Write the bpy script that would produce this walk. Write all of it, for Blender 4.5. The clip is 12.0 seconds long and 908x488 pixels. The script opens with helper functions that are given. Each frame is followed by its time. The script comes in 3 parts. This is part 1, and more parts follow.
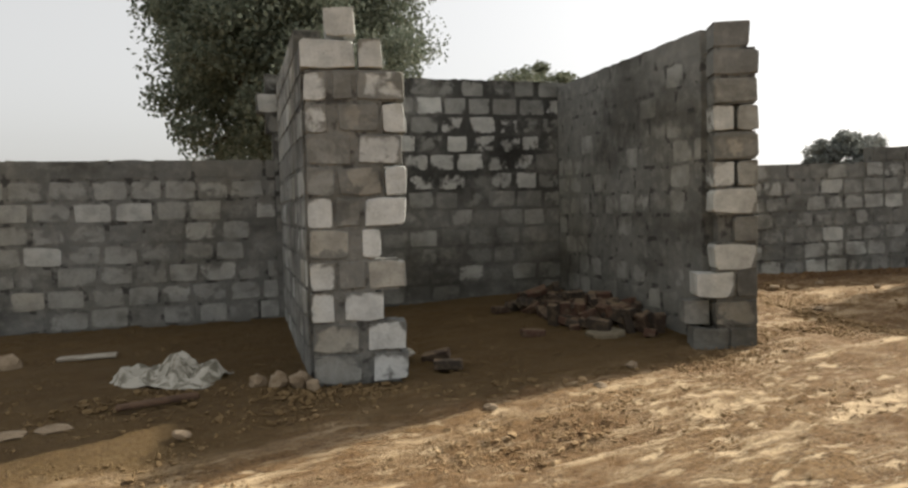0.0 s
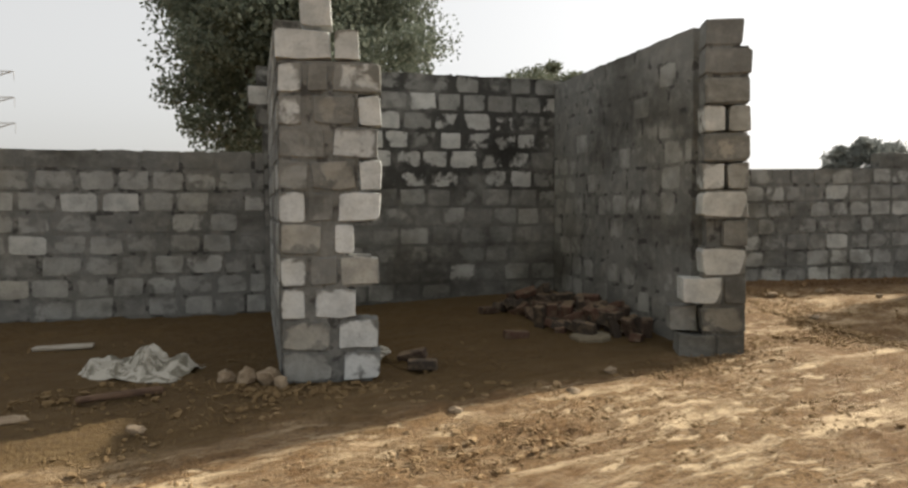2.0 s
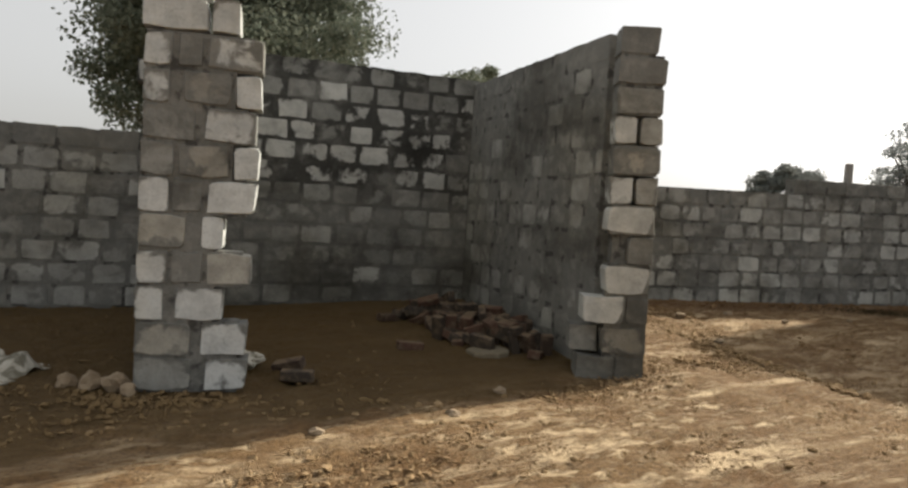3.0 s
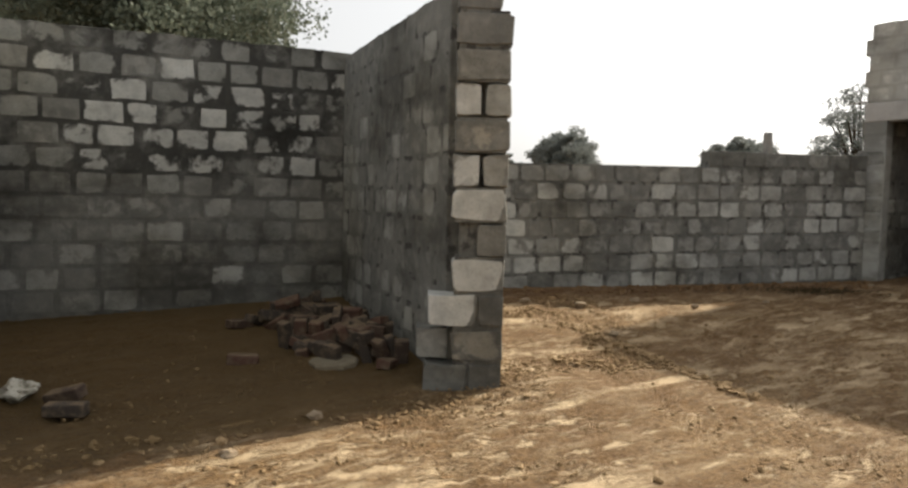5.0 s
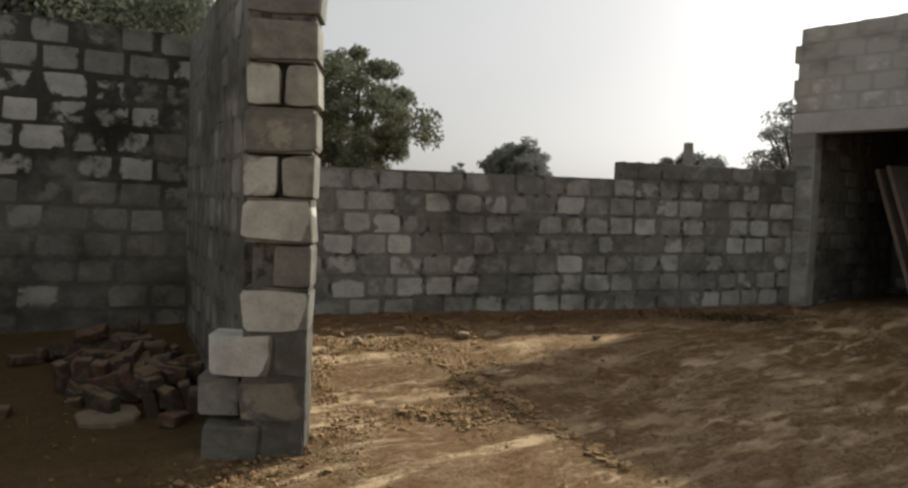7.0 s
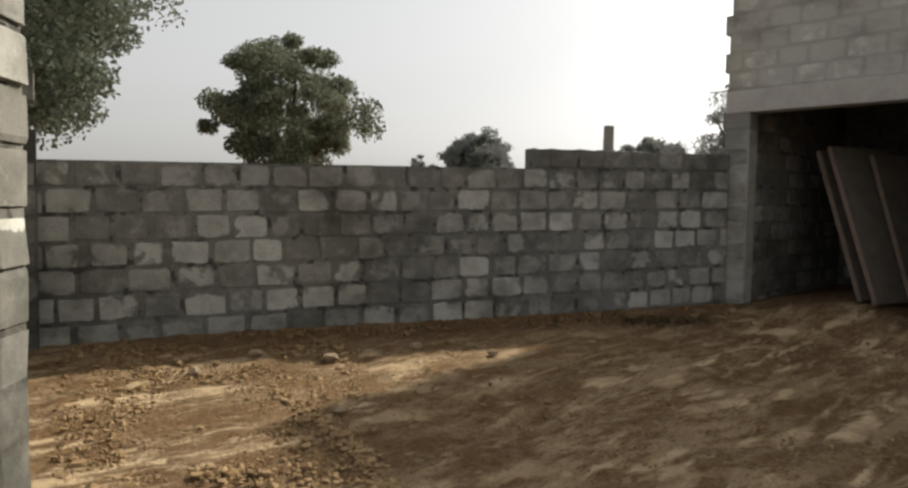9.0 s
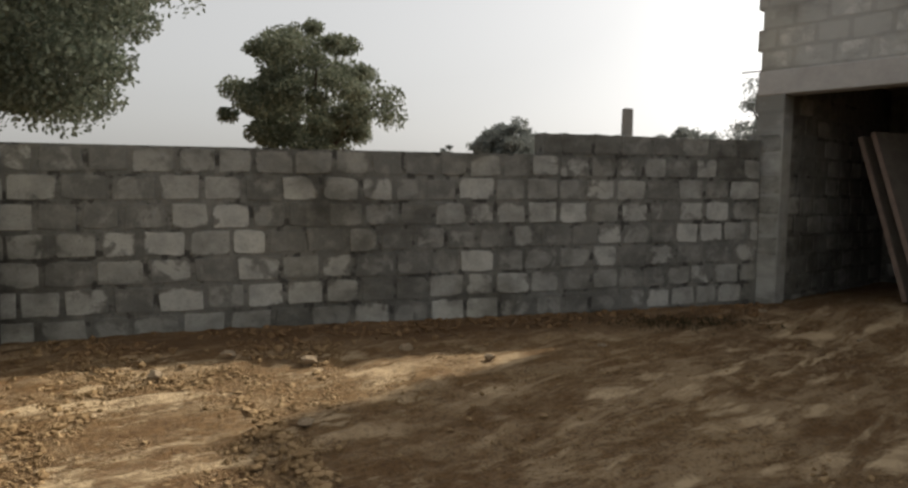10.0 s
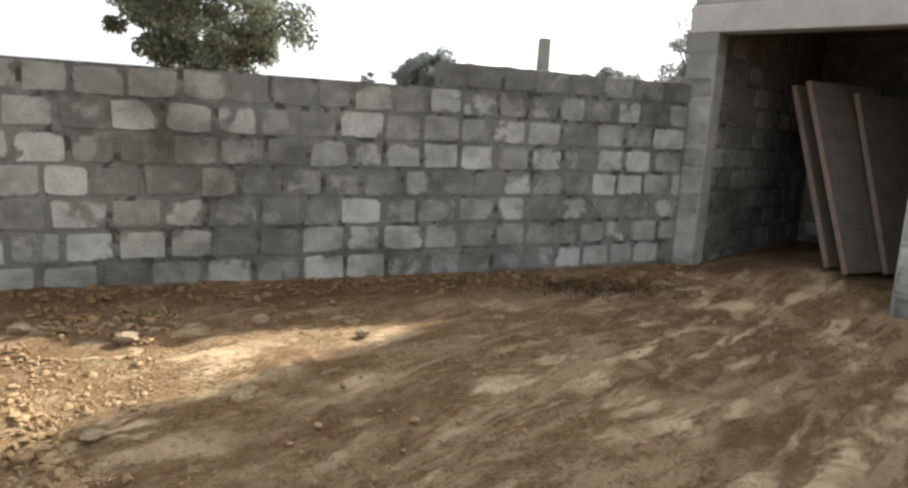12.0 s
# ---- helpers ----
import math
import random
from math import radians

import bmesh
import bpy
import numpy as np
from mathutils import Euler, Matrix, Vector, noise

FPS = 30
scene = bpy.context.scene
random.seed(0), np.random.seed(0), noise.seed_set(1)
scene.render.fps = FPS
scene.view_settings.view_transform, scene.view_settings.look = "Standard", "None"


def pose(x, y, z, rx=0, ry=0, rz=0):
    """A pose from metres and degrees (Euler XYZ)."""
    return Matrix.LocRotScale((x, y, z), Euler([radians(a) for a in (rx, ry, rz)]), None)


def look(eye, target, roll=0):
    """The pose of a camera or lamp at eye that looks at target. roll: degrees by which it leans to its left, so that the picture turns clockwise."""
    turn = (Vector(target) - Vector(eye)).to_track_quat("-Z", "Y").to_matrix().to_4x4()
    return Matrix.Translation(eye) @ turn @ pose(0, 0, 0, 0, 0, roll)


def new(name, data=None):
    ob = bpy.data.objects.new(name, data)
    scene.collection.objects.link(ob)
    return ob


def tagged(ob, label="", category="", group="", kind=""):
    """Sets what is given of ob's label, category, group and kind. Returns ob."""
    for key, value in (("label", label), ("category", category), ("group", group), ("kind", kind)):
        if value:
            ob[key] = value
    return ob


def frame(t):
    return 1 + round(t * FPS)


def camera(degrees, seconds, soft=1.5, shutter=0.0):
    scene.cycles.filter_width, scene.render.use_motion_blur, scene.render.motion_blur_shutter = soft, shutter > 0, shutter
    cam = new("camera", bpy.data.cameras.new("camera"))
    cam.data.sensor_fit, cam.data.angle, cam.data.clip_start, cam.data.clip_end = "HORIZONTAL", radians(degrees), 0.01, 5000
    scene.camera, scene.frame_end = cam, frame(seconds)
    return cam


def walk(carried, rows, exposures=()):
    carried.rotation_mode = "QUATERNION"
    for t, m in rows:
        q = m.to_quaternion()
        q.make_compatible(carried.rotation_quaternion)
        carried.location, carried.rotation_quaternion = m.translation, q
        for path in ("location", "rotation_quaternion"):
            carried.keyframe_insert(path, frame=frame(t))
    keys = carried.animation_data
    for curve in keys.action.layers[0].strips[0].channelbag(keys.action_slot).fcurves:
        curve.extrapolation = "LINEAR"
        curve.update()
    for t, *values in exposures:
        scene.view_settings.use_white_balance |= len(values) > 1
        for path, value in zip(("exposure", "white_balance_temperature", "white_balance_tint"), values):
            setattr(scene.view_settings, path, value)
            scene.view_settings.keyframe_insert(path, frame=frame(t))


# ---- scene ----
cam = camera(64.1, 12.0, soft=2.6)
METRES, EYE, TILT, LEAN, TURN = 6.7, 1.25, 0.0, 0.0, 0.0
ROWS = [
    (0.0, 0.0, 0.0, 0.0, -0.07, -2.66, 1.47),
    (0.5, 0.0057, -0.0002, -0.0001, 0.11, -2.66, 1.56),
    (1.0, 0.0178, -0.0046, -0.0003, 0.5, -2.64, 1.23),
    (1.5, 0.0292, -0.0052, -0.0009, 1.11, -2.65, 0.66),
    (2.0, 0.0432, 0.0198, -0.0022, 1.21, -2.75, 0.17),
    (2.5, 0.0662, 0.0522, -0.0012, -2.16, -2.53, -2.5),
    (4.5, 0.204, 0.166, 0.004, -6.03, -2.85, -3.01),
    (5.0, 0.2505, 0.1958, 0.0097, -6.25, -3.65, -1.32),
    (5.5, 0.2834, 0.2445, 0.0102, -7.04, -3.76, -1.94),
    (6.0, 0.3133, 0.2744, 0.0146, -10.55, -3.7, -2.23),
    (6.5, 0.3622, 0.3078, 0.0183, -8.34, -2.75, -2.26),
    (7.0, 0.3981, 0.3376, 0.018, -9.37, -2.83, -2.3),
    (7.5, 0.4373, 0.3699, 0.0228, -16.37, -3.52, -2.3),
    (9.5, 0.5786, 0.5015, 0.0282, -9.85, -3.36, -0.78),
    (10.0, 0.6065, 0.5411, 0.0255, -9.09, -4.14, -1.13),
    (10.5, 0.6318, 0.5846, 0.0266, -14.22, -10.92, -2.45),
    (11.0, 0.6591, 0.616, 0.0314, -15.4, -10.32, -1.83),
    (11.5, 0.6814, 0.6466, 0.0334, -15.49, -9.66, -2.32),
    (12.0, 0.6786, 0.6792, 0.0361, -14.97, -9.27, -3.7),
]
SKY, SUN = 0.13, 4.6
EXPOSURES = [(t, stops, kelvin, 10) for t, stops, kelvin in (
    (0.0, 0.7, 6500), (2.0, 0.74, 6500), (2.5, 0.57, 6500), (4.4, 0.66, 6500), (5.0, 0.76, 6500), (5.5, 0.61, 6500), (6.1, 0.6, 6500), (6.45, 0.02, 6500), (7.0, 0.18, 6500),
    (7.5, 0.37, 6500), (9.5, 0.4, 6500), (10.05, 0.32, 6500), (10.4, 1.6, 5950), (11.2, 1.64, 6080), (12.0, 1.57, 6080))]
walk(cam, [(t, pose(0, 0, EYE, TILT, LEAN, TURN) @ pose(METRES * x, METRES * y, METRES * z, 90 + pitch, roll, yaw)) for t, x, y, z, yaw, pitch, roll in ROWS],
     EXPOSURES)

# ---- daylight: a hazy sky and one low, warm sun ahead to the side ----
SUN_AZ, SUN_EL = 33.6, 31.5
world = bpy.data.worlds.new("world")
scene.world = world
world.use_nodes = True
wn, wl = world.node_tree.nodes, world.node_tree.links
sky = wn.new("ShaderNodeTexSky")
sky.sky_type = "NISHITA"
sky.sun_disc = False
sky.sun_elevation, sky.sun_rotation = radians(SUN_EL), radians(90 - SUN_AZ)
sky.air_density, sky.dust_density, sky.ozone_density = 1.0, 4.0, 1.0
pale = wn.new("ShaderNodeHueSaturation")
pale.inputs["Saturation"].default_value = 0.22
wl.new(sky.outputs[0], pale.inputs["Color"])
veil = wn.new("ShaderNodeMix")
veil.data_type = "RGBA"
veil.inputs[0].default_value = 0.52
veil.inputs[7].default_value = (3.7, 3.65, 3.5, 1)
wl.new(pale.outputs[0], veil.inputs[6])
wl.new(veil.outputs[2], wn["Background"].inputs["Color"])
wn["Background"].inputs["Strength"].default_value = SKY
lamp = bpy.data.lights.new("sun", "SUN")
lamp.energy, lamp.angle, lamp.color = SUN, radians(1.2), (1.0, 0.92, 0.77)
sun = new("sun", lamp)
a, e = radians(SUN_AZ), radians(SUN_EL)
sun.matrix_world = look((60 * math.cos(a) * math.cos(e), 60 * math.sin(a) * math.cos(e), 60 * math.sin(e)), (0, 0, 0))


# ---- materials ----
HEAD_0, HEAD_1, BEND_X0, BEND_X1 = 24.0, 31.0, 2.6, 4.6


class Mat:
    """A small wrapper to write node materials in few lines."""

    def __init__(self, name, rough=0.9):
        self.m = bpy.data.materials.new(name)
        self.m.use_nodes = True
        self.t = self.m.node_tree
        self.b = self.t.nodes["Principled BSDF"]
        self.b.inputs["Roughness"].default_value = rough
        self.b.inputs["Specular IOR Level"].default_value = 0.25
        self.pos = self.t.nodes.new("ShaderNodeNewGeometry").outputs["Position"]

    def link(self, a, b):
        self.t.links.new(a, b)

    def coords(self, turn=0.0, scale=(1, 1, 1)):
        n = self.t.nodes.new("ShaderNodeMapping")
        n.vector_type = "TEXTURE"
        n.inputs["Rotation"].default_value = (0, 0, radians(turn))
        n.inputs["Scale"].default_value = scale
        self.link(self.pos, n.inputs["Vector"])
        return n.outputs[0]

    def tracks(self, scale, detail, rough, along, across, distort):
        """Streaks along the wheel tracks, which bend from one heading to another further on."""
        n = self.t.nodes.new("ShaderNodeSeparateXYZ")
        self.link(self.pos, n.inputs[0])
        bend = self.ramp(n.outputs[0], BEND_X0, BEND_X1)
        a, b = (self.noise(scale, detail, rough, self.coords(turn, (along, across, 1)), distort) for turn in (HEAD_0, HEAD_1))
        return self.mix(bend, a, b)

    def noise(self, scale, detail=4, rough=0.55, vec=None, distort=0.0):
        n = self.t.nodes.new("ShaderNodeTexNoise")
        n.inputs["Scale"].default_value = scale
        n.inputs["Detail"].default_value = detail
        n.inputs["Roughness"].default_value = rough
        n.inputs["Distortion"].default_value = distort
        self.link(vec or self.pos, n.inputs["Vector"])
        return n.outputs[0]

    def ramp(self, fac, lo, hi):
        n = self.t.nodes.new("ShaderNodeMapRange")
        n.interpolation_type = "SMOOTHSTEP"
        n.inputs["From Min"].default_value, n.inputs["From Max"].default_value = lo, hi
        self.link(fac, n.inputs["Value"])
        return n.outputs[0]

    def calc(self, op, a, b):
        n = self.t.nodes.new("ShaderNodeMath")
        n.operation = op
        for i, v in enumerate((a, b)):
            if isinstance(v, (int, float)):
                n.inputs[i].default_value = v
            else:
                self.link(v, n.inputs[i])
        return n.outputs[0]

    def mix(self, fac, a, b, mode="MIX"):
        n = self.t.nodes.new("ShaderNodeMix")
        n.data_type, n.blend_type = "RGBA", mode
        for v, i in ((fac, 0), (a, 6), (b, 7)):
            if isinstance(v, (int, float)):
                n.inputs[i].default_value = v
            elif isinstance(v, tuple):
                n.inputs[i].default_value = (*v, 1)
            else:
                self.link(v, n.inputs[i])
        return n.outputs[2]

    def random(self):
        return self.t.nodes.new("ShaderNodeObjectInfo").outputs["Random"]

    def island(self):
        return self.t.nodes.new("ShaderNodeNewGeometry").outputs["Random Per Island"]

    def done(self, colour, height=None, strength=0.4, dist=0.01):
        if isinstance(colour, tuple):
            self.b.inputs["Base Color"].default_value = (*colour, 1)
        else:
            self.link(colour, self.b.inputs["Base Color"])
        if height is not None:
            n = self.t.nodes.new("ShaderNodeBump")
            n.inputs["Strength"].default_value, n.inputs["Distance"].default_value = strength, dist
            self.link(height, n.inputs["Height"])
            self.link(n.outputs[0], self.b.inputs["Normal"])
        return self.m


MORTAR = (0.215, 0.208, 0.192)


def mortar_mix(m, soot=0.0):
    """Rough grey mortar with damp stains; soot: how black it is, below zero how far sun glare pales it."""
    c = m.mix(m.ramp(m.noise(1.3, 3), 0.35, 0.7), MORTAR, (0.13, 0.127, 0.118))
    c = m.mix(m.ramp(m.noise(9, 5), 0.42, 0.75), c, (0.29, 0.276, 0.252))
    c = m.mix(0.35, c, m.mix(m.noise(60, 3), (0.05, 0.05, 0.05), (0.28, 0.27, 0.25)))
    if soot < 0:
        c = m.mix(-soot, c, m.mix(m.noise(3, 5), (0.40, 0.395, 0.38), (0.52, 0.515, 0.50)))
    if soot > 0:
        axes = m.t.nodes.new("ShaderNodeSeparateXYZ")
        m.link(m.pos, axes.inputs[0])
        high = m.calc("ADD", 0.25, m.calc("MULTIPLY", m.ramp(axes.outputs[2], 1.1, 1.6), 0.75))
        c = m.mix(m.calc("MULTIPLY", m.calc("MULTIPLY", m.ramp(m.noise(2.2, 5, 0.65), 0.28, 0.56), soot), high), c, (0.036, 0.035, 0.032))
    return c


def stained(m, c, amount=0.85):
    """Damp, sooty stains that cross blocks and joints alike."""
    dark = m.mix(1.0, c, (0.42, 0.41, 0.39), "MULTIPLY")
    spread = m.ramp(m.noise(0.85, 5, 0.62, m.coords(0, (1.5, 1.5, 0.8))), 0.46, 0.66)
    c = m.mix(m.calc("MULTIPLY", spread, amount), c, dark)
    c = m.mix(1.0, c, (0.965, 0.995, 0.99), "MULTIPLY")
    warm = m.mix(1.0, c, (1.0, 0.975, 0.92), "MULTIPLY")
    return m.mix(m.ramp(m.noise(0.6, 3), 0.45, 0.65), c, warm)


def mortar_material(name="mortar", soot=0.0):
    m = Mat(name, 0.95)
    c = stained(m, mortar_mix(m, soot))
    if soot == 0:
        c = m.mix(m.calc("MULTIPLY", m.ramp(m.noise(6.5, 4, 0.6), 0.53, 0.62), 0.8), c, (0.045, 0.043, 0.04))
    return m.done(c, m.noise(28, 6, 0.7), 0.9, 0.015)


def block_material(name, pale_c, dark_c, smear, soot=0.0, ragged=0.0, stain=0.85):
    """Cast concrete block; the mortar smeared in from its joints leaves an uneven patch of the face bare. smear: how far it reaches in; ragged: how far it laps over from one end."""
    m = Mat(name, 0.9)
    r = m.random()
    c = m.mix(r, pale_c, dark_c)
    c = m.mix(m.ramp(m.noise(5.5, 5, 0.62), 0.36, 0.68), c, tuple(0.66 * v for v in pale_c))
    c = m.mix(m.calc("MULTIPLY", m.ramp(m.noise(55, 3), 0.5, 0.8), 0.6), c, tuple(0.55 * v for v in dark_c))
    own = m.t.nodes.new("ShaderNodeTexCoord").outputs["Object"]
    axes = m.t.nodes.new("ShaderNodeSeparateXYZ")
    m.link(own, axes.inputs[0])
    slip = m.calc("MULTIPLY", m.calc("SUBTRACT", m.calc("FRACT", m.calc("MULTIPLY", r, 7.31), 0), 0.5), 0.075)
    drop = m.calc("MULTIPLY", m.calc("SUBTRACT", m.calc("FRACT", m.calc("MULTIPLY", r, 13.7), 0), 0.5), 0.045)
    ax = m.calc("ABSOLUTE", m.calc("DIVIDE", m.calc("ADD", axes.outputs[0], slip), 0.172), 0)
    az = m.calc("ABSOLUTE", m.calc("DIVIDE", m.calc("ADD", axes.outputs[2], drop), 0.096), 0)
    far = m.calc("ADD", m.calc("POWER", ax, 4), m.calc("POWER", az, 4))
    wave = m.calc("MULTIPLY", m.calc("SUBTRACT", m.noise(6.0, 5, 0.6, distort=0.4), 0.5), 7.6)
    each = m.calc("MULTIPLY", m.calc("SUBTRACT", r, 0.5), 2.2)
    reach = m.calc("ADD", m.calc("ADD", far, wave), each)
    if ragged:
        reach = m.calc("ADD", far, m.calc("MULTIPLY", m.calc("ADD", wave, each), 0.65))
        reach = m.calc("ADD", reach, m.calc("MULTIPLY", m.ramp(m.calc("SUBTRACT", axes.outputs[0], m.calc("MULTIPLY", axes.outputs[2], 0.4)), 0.07, 0.22), ragged))
    cover = m.ramp(reach, 0.6 - smear, (1.0 if ragged else 1.7) - smear)
    c = stained(m, m.mix(cover, c, mortar_mix(m, soot)), stain)
    h = m.calc("ADD", m.calc("MULTIPLY", cover, 0.45), m.calc("MULTIPLY", m.noise(45, 5, 0.65), 0.6))
    return m.done(c, h, 0.6, 0.012)


def plot_shade(m):
    """Where the plot's ground is darkened, shade put into the soil colour, inside its front wall line."""
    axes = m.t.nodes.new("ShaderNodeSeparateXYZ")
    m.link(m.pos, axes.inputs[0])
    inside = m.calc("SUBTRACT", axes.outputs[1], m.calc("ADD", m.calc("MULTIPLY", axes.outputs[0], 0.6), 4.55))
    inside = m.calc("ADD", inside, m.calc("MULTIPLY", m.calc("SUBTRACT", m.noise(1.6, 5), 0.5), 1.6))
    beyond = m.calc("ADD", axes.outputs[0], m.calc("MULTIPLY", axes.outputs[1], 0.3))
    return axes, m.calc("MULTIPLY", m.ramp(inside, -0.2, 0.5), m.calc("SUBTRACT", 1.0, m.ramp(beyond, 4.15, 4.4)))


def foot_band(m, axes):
    """Where reddish earth lies along the foot of the far wall, darkened as the wall's shade falls there."""
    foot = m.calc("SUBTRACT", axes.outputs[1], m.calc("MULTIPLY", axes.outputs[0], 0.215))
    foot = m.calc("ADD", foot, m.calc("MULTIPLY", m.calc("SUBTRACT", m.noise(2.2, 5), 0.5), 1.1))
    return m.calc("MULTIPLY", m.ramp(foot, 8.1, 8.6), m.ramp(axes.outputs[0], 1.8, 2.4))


def soil_material(name, loose=False):
    m = Mat(name, 0.97)
    axes, plot = plot_shade(m)
    if loose:
        c = m.mix(m.island(), (0.2, 0.128, 0.062), (0.36, 0.25, 0.136))
        c = m.mix(m.calc("MULTIPLY", m.ramp(m.noise(30, 3), 0.4, 0.7), 0.6), c, (0.24, 0.158, 0.08))
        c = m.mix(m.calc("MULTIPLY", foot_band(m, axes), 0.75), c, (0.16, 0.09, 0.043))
        # clods inside the plot take the same painted shade
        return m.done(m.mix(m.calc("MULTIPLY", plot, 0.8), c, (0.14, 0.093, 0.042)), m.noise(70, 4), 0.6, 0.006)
    track = m.tracks(1.1, 8, 0.64, 1.5, 0.26, 0.5)
    patch = m.noise(0.9, 4, 0.6)
    fine = m.noise(24, 7, 0.8)
    c = m.mix(m.ramp(patch, 0.35, 0.68), (0.24, 0.138, 0.06), (0.335, 0.21, 0.098))
    c = m.mix(m.ramp(m.noise(0.45, 3), 0.5, 0.72), c, (0.215, 0.122, 0.056))
    c = m.mix(m.ramp(fine, 0.44, 0.62), c, (0.175, 0.104, 0.049))
    broken = m.calc("MULTIPLY", m.ramp(m.noise(4.0, 6, 0.7), 0.34, 0.52), m.ramp(m.noise(0.7, 3), 0.30, 0.48))
    dust = m.calc("MULTIPLY", m.ramp(track, 0.50, 0.60), m.calc("ADD", 0.35, m.calc("MULTIPLY", broken, 0.65)))
    blotch = m.calc("MULTIPLY", m.ramp(m.tracks(3.4, 7, 0.66, 0.8, 0.34, 0.3), 0.525, 0.60), m.ramp(m.noise(0.9, 4, 0.6), 0.38, 0.53))
    dust = m.calc("MAXIMUM", dust, m.calc("MULTIPLY", blotch, 0.95))
    # pale dust thinned within the plot's painted shade, and further right
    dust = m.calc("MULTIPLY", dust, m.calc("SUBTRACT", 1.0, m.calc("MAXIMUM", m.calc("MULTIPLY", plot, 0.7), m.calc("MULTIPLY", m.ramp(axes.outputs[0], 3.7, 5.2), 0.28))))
    # past the bend the tracks fan out into short soft trodden patches
    spread = m.ramp(axes.outputs[0], 3.9, 5.4)
    trodden = m.calc("MULTIPLY", m.ramp(m.tracks(1.3, 6, 0.6, 1.1, 0.3, 0.5), 0.49, 0.62), m.calc("ADD", 0.5, m.calc("MULTIPLY", m.ramp(m.noise(3.2, 5, 0.65), 0.36, 0.6), 0.5)))
    dust = m.calc("MAXIMUM", m.calc("MULTIPLY", dust, m.calc("SUBTRACT", 1.0, m.calc("MULTIPLY", spread, 0.25))), m.calc("MULTIPLY", trodden, spread))
    thin = m.calc("MULTIPLY", m.ramp(m.tracks(2.4, 6, 0.7, 0.9, 0.5, 0.0), 0.46, 0.66), 0.42)
    c = m.mix(m.calc("MAXIMUM", m.calc("MULTIPLY", dust, 0.88), thin), c, (0.60, 0.455, 0.285))
    # plot ground darkened: shade mixed into the soil colour
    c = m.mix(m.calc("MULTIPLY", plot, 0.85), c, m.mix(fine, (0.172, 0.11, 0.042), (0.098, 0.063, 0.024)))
    c = m.mix(m.calc("MULTIPLY", m.calc("MULTIPLY", m.ramp(m.noise(48, 4, 0.6), 0.53, 0.66), m.ramp(m.noise(1.3, 3), 0.35, 0.62)), 0.6), c, (0.085, 0.05, 0.026))
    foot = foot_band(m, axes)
    # reddish earth, with the far wall's shade painted into its dark tone
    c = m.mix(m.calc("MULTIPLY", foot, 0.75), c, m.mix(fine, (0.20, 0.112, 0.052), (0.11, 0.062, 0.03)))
    h = m.calc("ADD", m.noise(30, 7, 0.8), m.calc("MULTIPLY", m.noise(65, 4), 0.6))
    return m.done(c, m.calc("MULTIPLY", h, m.calc("SUBTRACT", 1.0, m.calc("MULTIPLY", dust, 0.65))), 1.0, 0.05)


def plain(name, c1, c2, scale=12, rough=0.9, bump=0.4):
    m = Mat(name, rough)
    c = m.mix(m.ramp(m.noise(scale, 5, 0.65), 0.35, 0.7), c1, c2)
    return m.done(m.mix(m.calc("MULTIPLY", m.noise(scale * 6, 3), 0.4), c, tuple(0.6 * v for v in c2)), m.noise(scale * 3, 4), bump, 0.008)


def dusty_brick():
    m = Mat("dusty_brick", 0.95)
    c = m.mix(m.ramp(m.random(), 0.15, 0.6), (0.105, 0.056, 0.038), (0.055, 0.046, 0.036))
    c = m.mix(m.ramp(m.noise(14, 5, 0.65), 0.46, 0.66), c, (0.16, 0.12, 0.08))
    # faces turned upward take a paler tone, broken up by noise
    up = m.t.nodes.new("ShaderNodeSeparateXYZ")
    m.link(m.t.nodes.new("ShaderNodeNewGeometry").outputs["Normal"], up.inputs[0])
    c = m.mix(m.calc("MULTIPLY", m.ramp(up.outputs[2], 0.75, 0.97), m.ramp(m.noise(9, 4), 0.3, 0.6)), c, (0.2, 0.145, 0.09))
    return m.done(m.mix(m.calc("MULTIPLY", m.noise(80, 3), 0.4), c, (0.05, 0.035, 0.03)), m.noise(50, 4), 0.5, 0.008)


def leaf_material(name, c1, c2):
    m = Mat(name, 0.75)
    c = m.mix(m.island(), c1, c2)
    m.b.inputs["Specular IOR Level"].default_value = 0.15
    shader = m.t.nodes.new("ShaderNodeBsdfTranslucent")
    m.link(c, shader.inputs["Color"])
    both = m.t.nodes.new("ShaderNodeMixShader")
    both.inputs[0].default_value = 0.5
    m.done(c)
    m.link(m.b.outputs[0], both.inputs[1])
    m.link(shader.outputs[0], both.inputs[2])
    m.link(both.outputs[0], m.t.nodes["Material Output"].inputs["Surface"])
    return m.m


